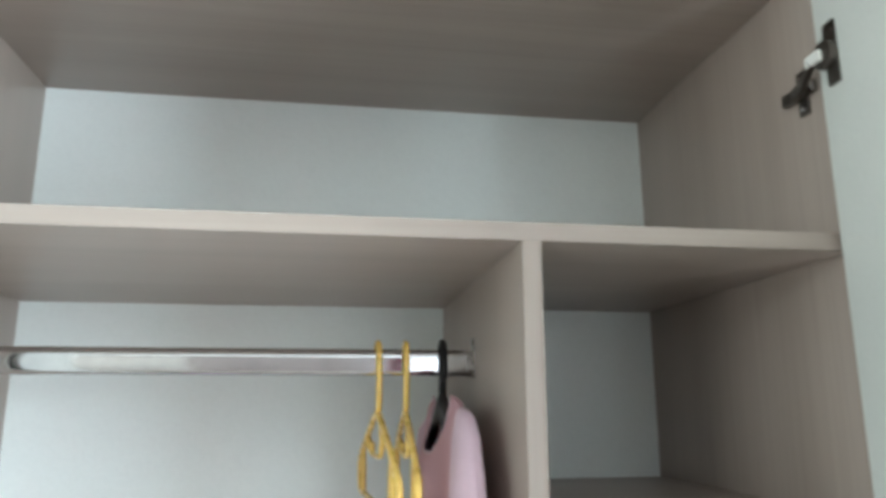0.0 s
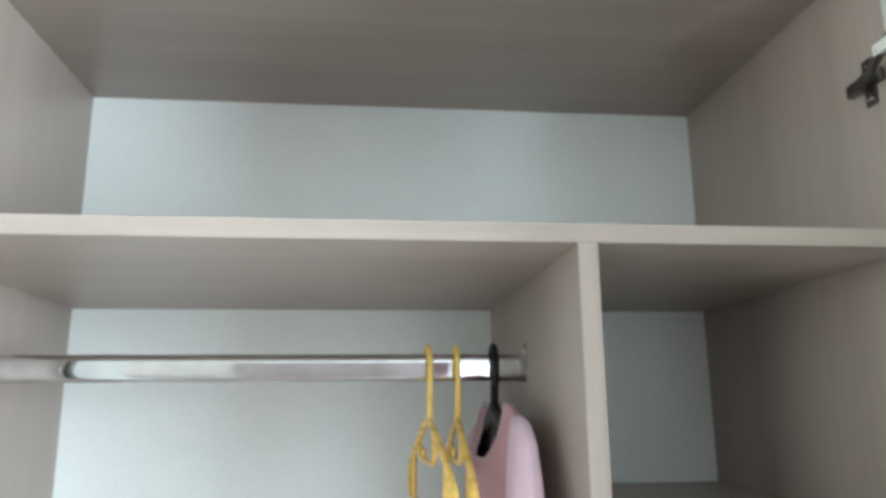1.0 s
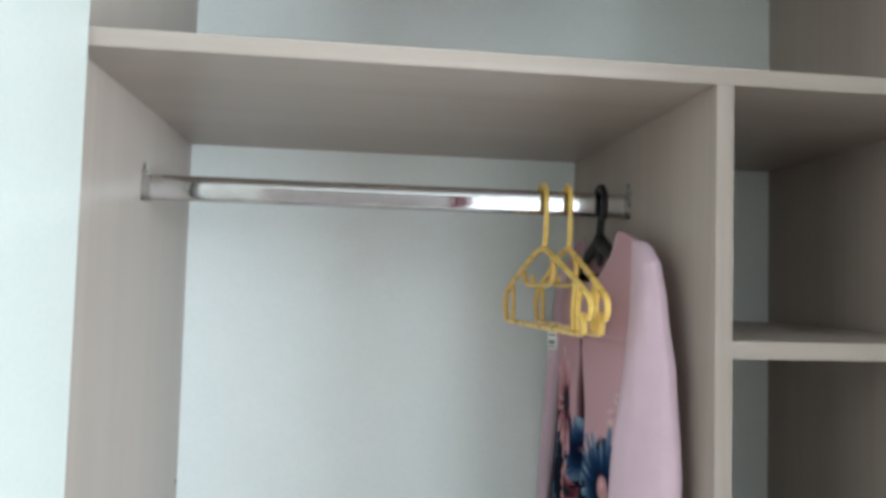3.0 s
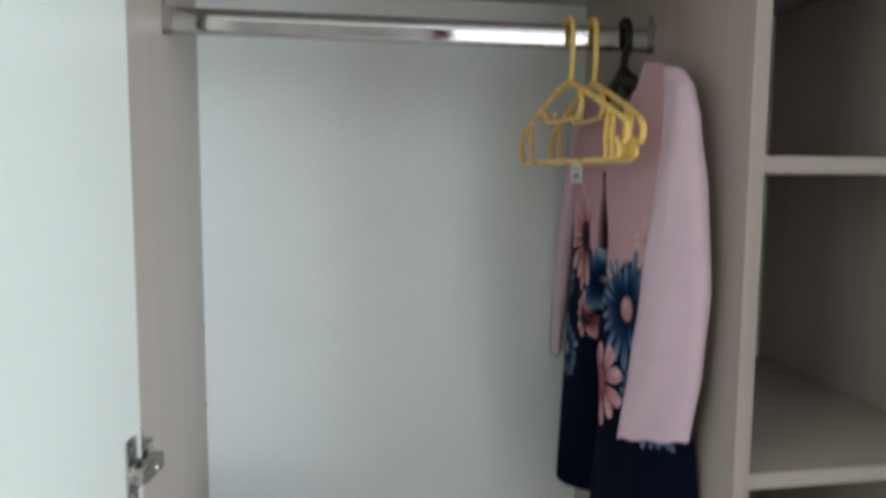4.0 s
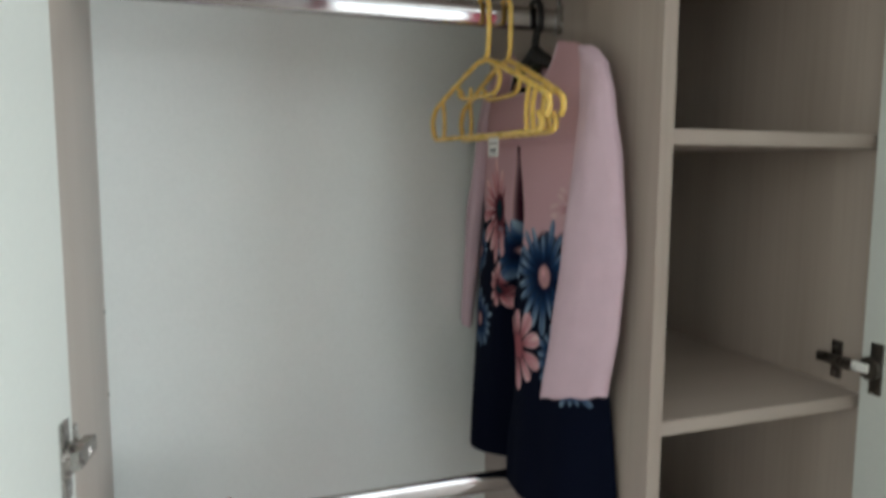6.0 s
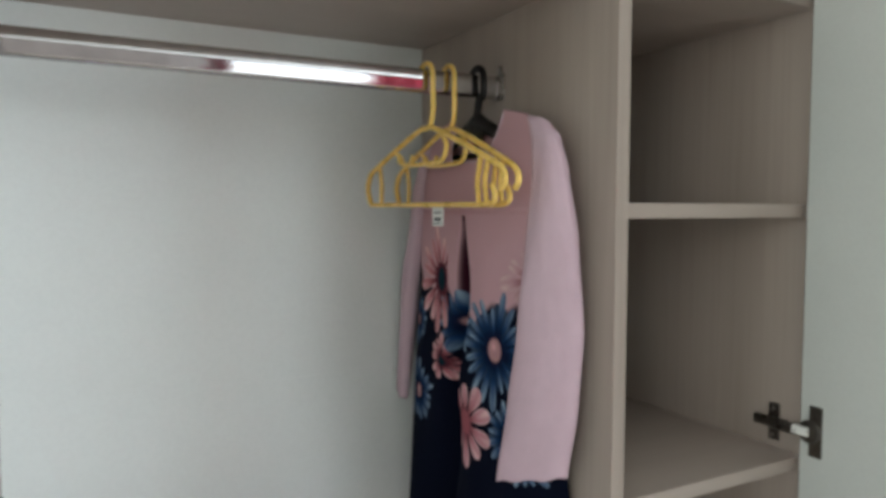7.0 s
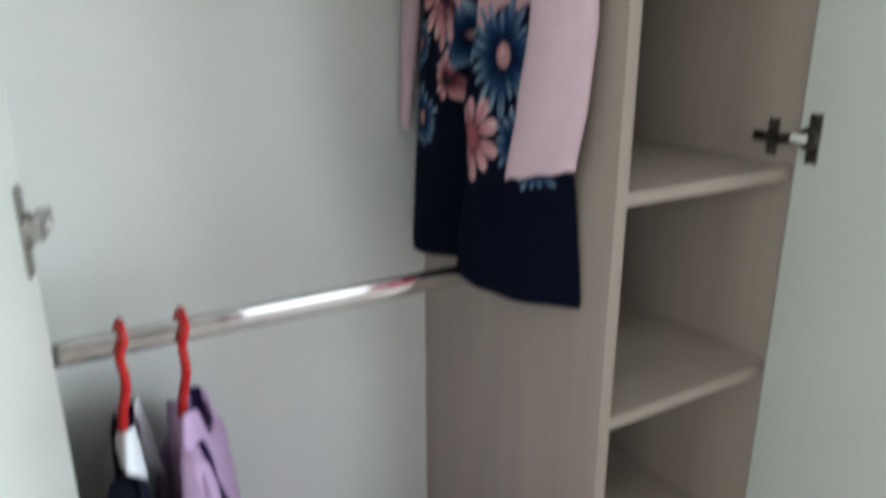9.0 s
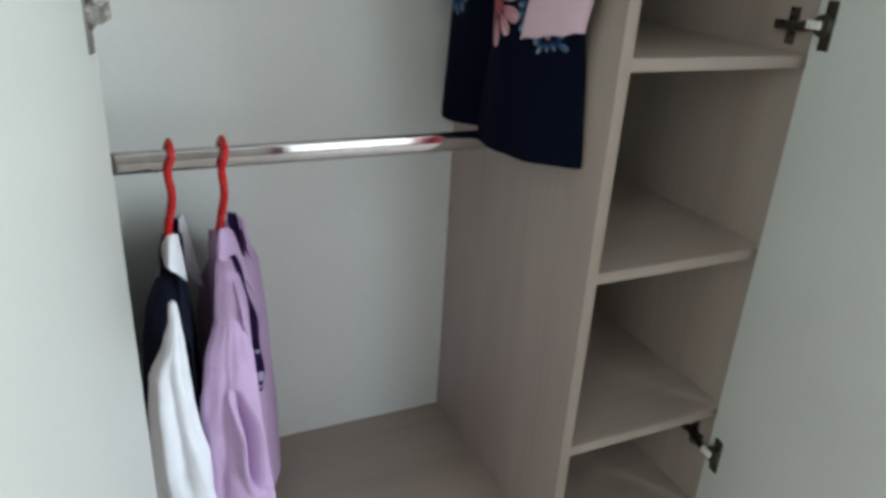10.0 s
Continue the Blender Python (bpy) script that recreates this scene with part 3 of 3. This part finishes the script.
def tunic_colour(y, z):
    """Dusty rose above, near-black navy below, with large painted daisies between."""
    wob = 0.016 * math.sin(y * 41) + 0.010 * math.sin(y * 93 + 1)
    k = smoothstep(1.430, 1.414, z + wob - 0.03 * smoothstep(1.0, 1.12, y))
    col = [lerp(a, b, k) for a, b in zip(ROSE, NAVY)]
    # shade inside the pleat, painted dark into its underlay up to the yoke
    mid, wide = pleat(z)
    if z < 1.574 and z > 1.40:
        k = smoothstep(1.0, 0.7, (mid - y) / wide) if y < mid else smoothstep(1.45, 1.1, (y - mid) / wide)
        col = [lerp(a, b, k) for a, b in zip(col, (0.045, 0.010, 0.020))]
    for fy, fz, rad, petals, tone, turn, cut in FLOWERS:
        if y < cut:
            continue
        dy, dz = y - fy, z - fz
        r = math.hypot(dy, dz) / rad
        if r > 1.16:
            continue
        root, body, tip, heart, ring = TONES[tone]
        ang = math.atan2(dz, dy) + turn
        # two layers of painted petals: a shorter one behind, a longer one in front
        for layer in (0, 1) if tone == "blue" else (1,):
            p = ang * petals / (2 * math.pi) + 0.5 * layer
            idx = math.floor(p) % petals + 31 * layer
            rnd = (math.sin(idx * 12.9898 + fy * 78.2) * 43758.5) % 1.0
            rnd2 = (math.sin(idx * 39.346 + fz * 11.1) * 24634.6) % 1.0
            side = ((p % 1.0) - 0.5 + 0.20 * (rnd2 - 0.5)) * 2           # 0 on a petal's spine
            reach = (0.72 + 0.42 * rnd) if layer else (0.60 + 0.26 * rnd)
            ph = abs(side) * (1.0 if layer else 0.9)
            if r > reach:
                continue
            s = r / reach
            wide = (0.74 if tone == 'blue' else 0.88) * min(1.0, 0.50 + 0.9 * s) * (1 - max(0.0, (s - 0.62) / 0.38) ** 2.2) ** 0.5
            if r > 0.3 and ph > wide:
                continue
            q = ph / max(wide, 0.05)
            edge = smoothstep(1.0, 0.82, q) if r > 0.3 else 1.0
            stroke = 0.5 + 0.5 * math.sin(side * 7 + rnd * 9 + 2.0 * s)  # brush strokes along the petal
            c = [lerp(u, v, smoothstep(0.22, 0.62, s)) for u, v in zip(root, body)]
            pale = smoothstep(0.45, 0.92, s) * (0.25 + 0.75 * stroke) * (0.45 + 0.75 * rnd2) * (1 - 0.6 * smoothstep(0.5, 0.95, q))
            if tone == "blue":
                pale = max(pale, 0.55 * smoothstep(0.40, 0.66, q) * (1 - smoothstep(0.74, 0.95, q)) * smoothstep(0.5, 0.8, s) * (0.3 + 0.7 * rnd))
            else:
                pale = max(pale, 0.75 * smoothstep(0.55, 0.85, q) * (1 - smoothstep(0.88, 1.0, q)) * smoothstep(0.3, 0.6, s))
            c = [lerp(u, v, pale * (1.0 if layer else 0.55)) for u, v in zip(c, tip)]
            if not layer:
                c = [0.45 * v for v in c]
            dark = 1 - 0.65 * smoothstep(0.84, 1.0, q) * smoothstep(0.25, 0.45, r)
            col = [lerp(o, v * dark, edge) for o, v in zip(col, c)]
        q = math.hypot(dy * 1.35, dz) / rad
        col = [lerp(v, h, smoothstep(0.33, 0.24, q)) for v, h in zip(col, ring)]
        if tone != "full":
            glint = 0.75 + 0.45 * smoothstep(0.12, 0.0, math.hypot(dy * 1.3 - 0.03 * rad, dz - 0.06 * rad) / rad)
            col = [lerp(v, h * glint, smoothstep(0.24, 0.18, q)) for v, h in zip(col, heart)]
    return col


def paint(ob, fn):
    me = ob.data
    at = me.color_attributes.new("print", "FLOAT_COLOR", "POINT")
    at.data.foreach_set("color", [v for p in me.vertices for v in (*fn(p.co), 1.0)])


def tunic():
    thing = tagged(empty("tunic"), "dusty pink long-sleeved tunic with dark floral print on a black hanger", "tunic")
    HEM = 0.980
    Y0, Y1 = ((HEM, 0.775), (1.2, 0.797), (1.45, 0.812), (1.62, 0.820), (1.70, 0.838)), ((HEM, 1.262), (1.2, 1.232), (1.45, 1.205), (1.62, 1.190), (1.70, 1.170))

    def neck(y, front):
        d = abs(y - 1.0)
        if d < 0.08:
            low = 1.660 if front else 1.708
            return low + (1.739 - low) * (d / 0.08) ** (5.0 if front else 4.0)
        return 1.739 - (d - 0.08) * 0.22 - 1.5 * max(0.0, d - 0.13) ** 1.5

    def sheet(front):
        def fn(u, v):
            y_top = lerp(0.838, 1.170, u)
            z = lerp(HEM, neck(y_top, front), v)
            if front:
                z -= 0.016 * math.sin(u * math.pi) ** 0.8 * (1 - v)
            y = lerp(table(Y0, z)[0], table(Y1, z)[0], u)
            side = math.sin(math.pi * u) ** 0.55
            low = 1 - smoothstep(HEM, 1.60, z)
            belly = lerp(0.030, 0.040, low) * smoothstep(1.735, 1.62, z) + 0.003
            mid = lerp(0.157, 0.174, low) + 0.026 * low * (1 - u) ** 3 - 0.008 * low * u
            if front:
                x = mid - belly * side
                # inverted pleat below the yoke, opening towards the hem
                depth = smoothstep(1.580, 1.540, z) * lerp(0.042, 0.060, low)
                c, w = pleat(z)
                q = abs(y - c) / w
                x += depth * math.exp(-q ** lerp(2.0, 5.0, smoothstep(1.2, 1.45, z)) * 0.8)
                x -= 0.010 * low * math.exp(-((y - 0.89) / 0.07) ** 2) + 0.012 * low * math.exp(-((y - 1.215) / 0.04) ** 2)
                x += 0.0035 * math.sin(y * 60 + 3 * z) * low + 0.002 * noise.noise((y * 14, z * 7, 2.0))
                if 1.578 < z < 1.584:
                    x += 0.0012                         # yoke seam
                x = min(x, 0.196)
            else:
                x = min(mid + belly * 0.75 * side + 0.003 * math.sin(y * 45), 0.1995)
            return (x, y, z)
        return fn
    bm = grid(sheet(True), 360, 400)
    body = part("front", bm, PRINT, thing)
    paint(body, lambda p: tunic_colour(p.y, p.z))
    back = part("back", grid(sheet(False), 60, 80), PRINT, thing)
    paint(back, lambda p: tunic_colour(p.y, p.z))
    for ob in (body, back):
        ob.modifiers.new("thickness", "SOLIDIFY").thickness = -0.001 if ob is body else 0.001

    def sleeve(rows, e):
        """rows: z, x, y, half width along e, half thickness."""
        hung = Vector((*e, 0))
        z0, z1 = rows[0][0], rows[-1][0]

        def fn(u, v):
            z = lerp(z0, z1, v)
            x, y, w, h = table(rows, z)
            e = hung.lerp(Vector((0.3, math.copysign(0.95, hung.y), 0)), smoothstep(1.42, 1.64, z)).normalized()
            q = Vector((e.y, -e.x, 0))
            a = 2 * math.pi * u
            c, s = math.cos(a), math.sin(a)
            fold = 1 + 0.16 * noise.noise((u * 6, z * 7, 5.0)) + 0.05 * noise.noise((u * 20, z * 26, 9.0)) + 0.05 * math.sin(a * 3 + z * 30)
            p = Vector((x, y, z)) + e * (w * c) + q * (h * fold * math.copysign(abs(s) ** 0.75, s))
            p.z += 0.010 * c * (1 - v) ** 3 - 0.0015 * math.sin(a * 7) * (1 - v) ** 6
            p.x = min(p.x, 0.2005)
            return p
        return grid(fn, 72, 120)
    near = sleeve([(1.198, 0.129, 0.802, 0.052, 0.014), (1.30, 0.138, 0.791, 0.051, 0.018), (1.41, 0.144, 0.782, 0.047, 0.021), (1.55, 0.149, 0.787, 0.037, 0.020), (1.64, 0.152, 0.796, 0.027, 0.016), (1.685, 0.154, 0.809, 0.022, 0.013), (1.708, 0.156, 0.828, 0.016, 0.010), (1.719, 0.157, 0.845, 0.010, 0.005), (1.722, 0.158, 0.858, 0.0006, 0.0006)], (0.62, -0.78))
    far = sleeve([(1.222, 0.140, 1.256, 0.028, 0.012), (1.41, 0.148, 1.242, 0.030, 0.018), (1.60, 0.155, 1.205, 0.028, 0.018), (1.68, 0.157, 1.182, 0.022, 0.015), (1.716, 0.157, 1.16, 0.0006, 0.0006)], (0.35, 0.94))
    for bm in (near, far):
        ob = part("sleeve", bm, PINK, thing, "plain pale pink sleeve")
        ob.modifiers.new("thickness", "SOLIDIFY").thickness = 0.001
    # bound neckline
    loop = [sheet(True)(u / 40, 1.0) for u in range(10, 31)]
    part("neckband", sweep(loop, 0.0016, 0.003, 8), PINK, thing)
    return thing


def swing_tag():
    thing = tagged(empty("swing_tag"), "small white paper tag with grey print under a hanger", "tag")
    m = pose(0.079, 0.996, 1.571, 0, 0, 30)
    bm = box(-0.0003, 0.0003, -0.0105, 0.0105, -0.015, 0.017, 0.0002)
    for v in bm.verts:
        v.co = m @ v.co
    part("card", bm, PAPER, thing)
    for k, (half, h) in enumerate(((0.007, 0.0022), (0.006, 0.006), (0.008, 0.0018))):
        bm = box(-0.0012, -0.0005, -half, half, 0.008 - 0.009 * k - h, 0.008 - 0.009 * k, 0)
        for v in bm.verts:
            v.co = m @ v.co
        part("print_bar", bm, INK, thing)
    part("thread", sweep(spline([(0.079, 0.996, 1.589), (0.080, 0.997, 1.592), (0.074, 0.998, 1.5955)], 5), 0.0006, seg=6), PAPER, thing)


# ---- the two shirts on the lower rail ----
def folded_collar(fold, edge):
    """Collar from its upper fold line to its outer edge, both running from one front tip round the neck to the other."""
    fold, edge = spline(fold, 10), spline(edge, 10)
    mid = sum(fold, Vector()) / len(fold)

    def fn(u, v):
        k = u * (len(fold) - 1)
        i = min(int(k), len(fold) - 2)
        a, b = fold[i].lerp(fold[i + 1], k - i), edge[i].lerp(edge[i + 1], k - i)
        out = a - mid
        out = Vector((out.x, out.y, 0)).normalized()
        if v < 0.2:                                  # the stand inside the fold
            w = 1 - v / 0.2
            return a - out * (0.003 * math.sin(w * math.pi / 2)) - Vector((0, 0, 0.026 * w ** 1.4))
        w = (v - 0.2) / 0.8
        p = a.lerp(b, w) + out * (0.005 * math.sin(math.pi * w ** 0.6)) + Vector((0, 0, 0.003 * math.sin(math.pi * min(1.0, w * 4))))
        return p + out * (0.0012 * math.sin(23 * u + 2) * w)
    return grid(fn, 90, 26)


def shirt(label, x, ymid, ztop, half, hem, cloths, swell, seed, sleeve_rows, shoulder_rows, creases, collar, lining):
    """swell: y, how far the front stands off; creases: angle above and below, z above and below, width, depth."""
    body_mat, sleeve_mat, collar_mat = cloths
    thing = tagged(empty("shirt"), label, "shirt", "shirts on the lower rail")

    def top(y):
        d = abs(y - ymid)
        return ztop - 0.030 - 0.006 * smoothstep(0.03, 0.055, d) - 0.39 * max(0.0, d - 0.055)

    def sheet(s):
        def fn(u, v):
            y_top = ymid + half * (2 * u - 1)
            z = lerp(hem, top(y_top), v)
            y = ymid + (half + 0.02 * (1 - v)) * (2 * u - 1)
            side = math.sin(math.pi * u) ** 0.6
            low = smoothstep(ztop, hem, z)
            folds = (0.002 + 0.006 * low) * math.sin(y * 38 + seed + 2.5 * z) + 0.005 * noise.noise((y * 9, z * 5, seed))
            if s > 0:
                off = table(swell, y)[0] * smoothstep(ztop + 0.005, ztop - 0.15, z) * lerp(0.92, 1.3, low) + 0.006 * side
            else:
                off = -(0.010 + 0.012 * smoothstep(ztop, ztop - 0.24, z)) * side
            return (x + off * min(1.0, (1 - v) * 16 + 0.08) + folds, y, z)
        return fn
    for s, nm in ((1, "front"), (-1, "back")):
        ob = part(nm, grid(sheet(s), 90, 90), body_mat, thing)
        ob.modifiers.new("thickness", "SOLIDIFY").thickness = 0.0012

    def sleeve(rows, sd, cuts):
        e = Vector((1, -0.15, 0)).normalized()
        q = Vector((e.y, -e.x, 0))
        z0, z1 = rows[0][0], rows[-1][0]

        def fn(u, v):
            z = lerp(z0, z1, v)
            cx, cy, w, h = table(rows, z)
            a = 2 * math.pi * u
            c, s = math.cos(a), math.sin(a)
            k = 1 + 0.14 * noise.noise((c * 1.5 + sd, s * 1.5, z * 8)) + 0.035 * math.sin(3 * a + z * 22 + sd) - 0.09 * max(0.0, noise.noise((c * 2.2, s * 2.2 + sd, z * 4.5))) ** 0.7
            for a0, a1, za, zb, wide, deep in cuts:
                t = (z - za) / (zb - za)
                if 0 < t < 1:
                    r = (a - lerp(a0, a1, t) - 0.10 * math.sin(t * 7)) / wide
                    k -= deep * math.sin(math.pi * t) ** 0.7 * (math.exp(-r * r) - 0.5 * math.exp(-(r - 2.2) ** 2) - 0.35 * math.exp(-(r + 2.2) ** 2))
            k += 0.03 * noise.noise((c * 5, s * 5 + sd, z * 24))
            return Vector((cx, cy, z)) + e * (w * c * k) + q * (h * s * k) + Vector((0, 0, 0.012 * math.sin(a + sd) * (1 - v)))
        return grid(fn, 120, 170)
    far = [(z - 0.05, cx + 0.022, 2 * ymid - cy, w * 0.7, h) for z, cx, cy, w, h in sleeve_rows]
    for rows, sd, cuts in ((sleeve_rows, seed, creases), (far, seed + 3, ())):
        ob = part("sleeve", sleeve(rows, sd, cuts), sleeve_mat, thing)
        ob.modifiers.new("thickness", "SOLIDIFY").thickness = 0.0012
    if shoulder_rows:
        ob = part("shoulder", sleeve(shoulder_rows, seed + 5, ()), body_mat, thing)
        ob.modifiers.new("thickness", "SOLIDIFY").thickness = 0.0012

    # dark lining that shows inside the open neck
    a, b, c, d = (Vector(p) for p in lining)
    ob = part("neck_lining", grid(lambda u, v: a.lerp(b, u).lerp(d.lerp(c, u), v) + Vector((0, 0.006 * math.sin(math.pi * u), 0)), 12, 24), TIE_CLOTH, thing, "dark patterned lining inside the collar")
    paint(ob, tie_colour)
    ob.modifiers.new("thickness", "SOLIDIFY").thickness = 0.001
    part("collar", folded_collar(*collar), collar_mat, thing).modifiers.new("thickness", "SOLIDIFY").thickness = 0.0022
    return thing


def tie_colour(p):
    k = noise.noise((p.y * 40, p.z * 22 + p.y * 30, 3.0)) + 0.6 * noise.noise((p.y * 90, p.z * 60, 7.0))
    return (0.34, 0.30, 0.46) if k > 0.42 else (0.016, 0.007, 0.036)


def tie(thing):
    """Strip of patterned cloth that hangs in the open front, below the collar."""
    line = spline([(-0.368, 0.990, 0.800), (-0.354, 0.990, 0.745), (-0.340, 0.990, 0.685), (-0.331, 0.992, 0.620), (-0.327, 0.995, 0.560), (-0.326, 1.000, 0.500)], 12)

    def fn(u, v):
        k = v * (len(line) - 1)
        i = min(int(k), len(line) - 2)
        p = line[i].lerp(line[i + 1], k - i)
        half = 0.011 - 0.004 * v + 0.0025 * math.sin(17 * v)
        return p + Vector(((2 * u - 1) * half, -0.006 * math.sin(math.pi * u) + 0.003 * math.sin(26 * v), 0))
    ob = part("inner_band", grid(fn, 20, 110), TIE_CLOTH, thing, "dark patterned cloth band inside the open front")
    paint(ob, tie_colour)
    ob.modifiers.new("thickness", "SOLIDIFY").thickness = 0.002


room()
carcass()
RAIL_Y, RAIL_Z, LOW_Y, LOW_Z = 1.004, 1.7865, 1.052, 0.9605
rail(RAIL_Y, RAIL_Z)
rail(LOW_Y, LOW_Z)
door(-1, -0.530, 0.712, radians(11))
door(1, 0.597, 0.708, radians(-3))
yellow_hanger("plastic_hanger", 0.061, RAIL_Y - 0.004, 1.8145, 3.5)
yellow_hanger("plastic_hanger", 0.101, RAIL_Y - 0.004, 1.8145, -1.5)
broad_hanger("black_hanger", BLACK, 0.155, RAIL_Y - 0.004, 1.815, "black plastic hanger carrying the printed tunic", 0.092, 0.135, 0.05, 0, 0.0068, 0.0, 0.75)
tunic()
swing_tag()
broad_hanger("red_hanger", RED, -0.443, LOW_Y, 0.990, "red plastic hanger carrying a white and navy shirt", 0.172, 0.098, 0.060, 0, 0.0088, 0.018, 0.5)
broad_hanger("red_hanger", RED, -0.356, LOW_Y, 0.990, "red plastic hanger carrying a lilac shirt", 0.172, 0.098, 0.060, 0, 0.0088, 0.016, 0.5)
shirt("navy shirt with white collar and sleeves on a red hanger", -0.461, LOW_Y, 0.838, 0.20, 0.19, (NAVY_CLOTH, WHITE_CLOTH, WHITE_CLOTH),
      ((0.80, 0.004), (0.90, 0.012), (1.0, 0.016), (1.14, 0.022), (1.22, 0.014), (1.28, 0.0)), 1.0,
      [(0.21, -0.481, 0.833, 0.058, 0.034), (0.51, -0.486, 0.832, 0.048, 0.034), (0.61, -0.492, 0.832, 0.038, 0.031), (0.68, -0.490, 0.830, 0.030, 0.025), (0.74, -0.479, 0.830, 0.015, 0.014), (0.775, -0.475, 0.831, 0.0085, 0.009), (0.802, -0.475, 0.834, 0.0062, 0.005), (0.806, -0.475, 0.836, 0.0006, 0.0006)],
      [(0.21, -0.485, 0.875, 0.045, 0.030), (0.60, -0.488, 0.876, 0.042, 0.030), (0.70, -0.486, 0.882, 0.036, 0.025), (0.755, -0.482, 0.902, 0.028, 0.020), (0.770, -0.479, 0.930, 0.022, 0.013), (0.780, -0.475, 0.970, 0.014, 0.006), (0.783, -0.474, 0.985, 0.0006, 0.0006)],
      ((1.25, 1.60, 0.42, 0.72, 0.22, 0.30),),
      (((-0.447, 1.010, 0.842), (-0.455, 0.985, 0.853), (-0.466, 0.987, 0.850), (-0.468, 1.020, 0.828), (-0.462, 1.090, 0.800), (-0.452, 1.120, 0.815), (-0.431, 1.100, 0.842), (-0.439, 1.075, 0.842)),
       ((-0.440, 0.985, 0.762), (-0.456, 0.955, 0.792), (-0.472, 0.956, 0.805), (-0.474, 1.020, 0.790), (-0.468, 1.110, 0.770), (-0.440, 1.150, 0.760), (-0.404, 1.100, 0.690), (-0.431, 1.070, 0.735))),
      ((-0.450, 1.082, 0.842), (-0.436, 1.086, 0.838), (-0.434, 1.084, 0.775), (-0.452, 1.080, 0.790)))
lilac = shirt("lilac shirt with folded collar on a red hanger", -0.370, LOW_Y, 0.838, 0.20, 0.19, (LILAC_CLOTH, LILAC_CLOTH, LILAC_CLOTH),
      ((0.80, 0.004), (0.90, 0.014), (1.0, 0.030), (1.06, 0.046), (1.15, 0.082), (1.19, 0.086), (1.23, 0.050), (1.28, 0.0)), 4.0,
      [(0.21, -0.386, 0.842, 0.055, 0.034), (0.48, -0.395, 0.842, 0.055, 0.036), (0.585, -0.399, 0.842, 0.051, 0.034), (0.68, -0.394, 0.848, 0.040, 0.030), (0.74, -0.385, 0.880, 0.025, 0.022), (0.785, -0.379, 0.955, 0.017, 0.013), (0.803, -0.376, 0.995, 0.010, 0.008), (0.808, -0.375, 1.005, 0.0006, 0.0006)],
      None, ((0.85, 1.38, 0.42, 0.64, 0.13, 0.85), (2.3, 1.7, 0.30, 0.70, 0.2, 0.14)),
      (((-0.352, 1.045, 0.825), (-0.362, 1.015, 0.842), (-0.378, 1.002, 0.846), (-0.381, 1.025, 0.826), (-0.376, 1.090, 0.795), (-0.360, 1.150, 0.800), (-0.322, 1.150, 0.805), (-0.328, 1.120, 0.822)),
       ((-0.312, 1.050, 0.680), (-0.358, 0.990, 0.775), (-0.388, 0.972, 0.803), (-0.389, 1.025, 0.785), (-0.384, 1.120, 0.765), (-0.350, 1.190, 0.760), (-0.292, 1.150, 0.690), (-0.312, 1.120, 0.745))),
      ((-0.352, 1.100, 0.838), (-0.333, 1.104, 0.832), (-0.322, 1.100, 0.742), (-0.348, 1.096, 0.760)))
tie(lilac)
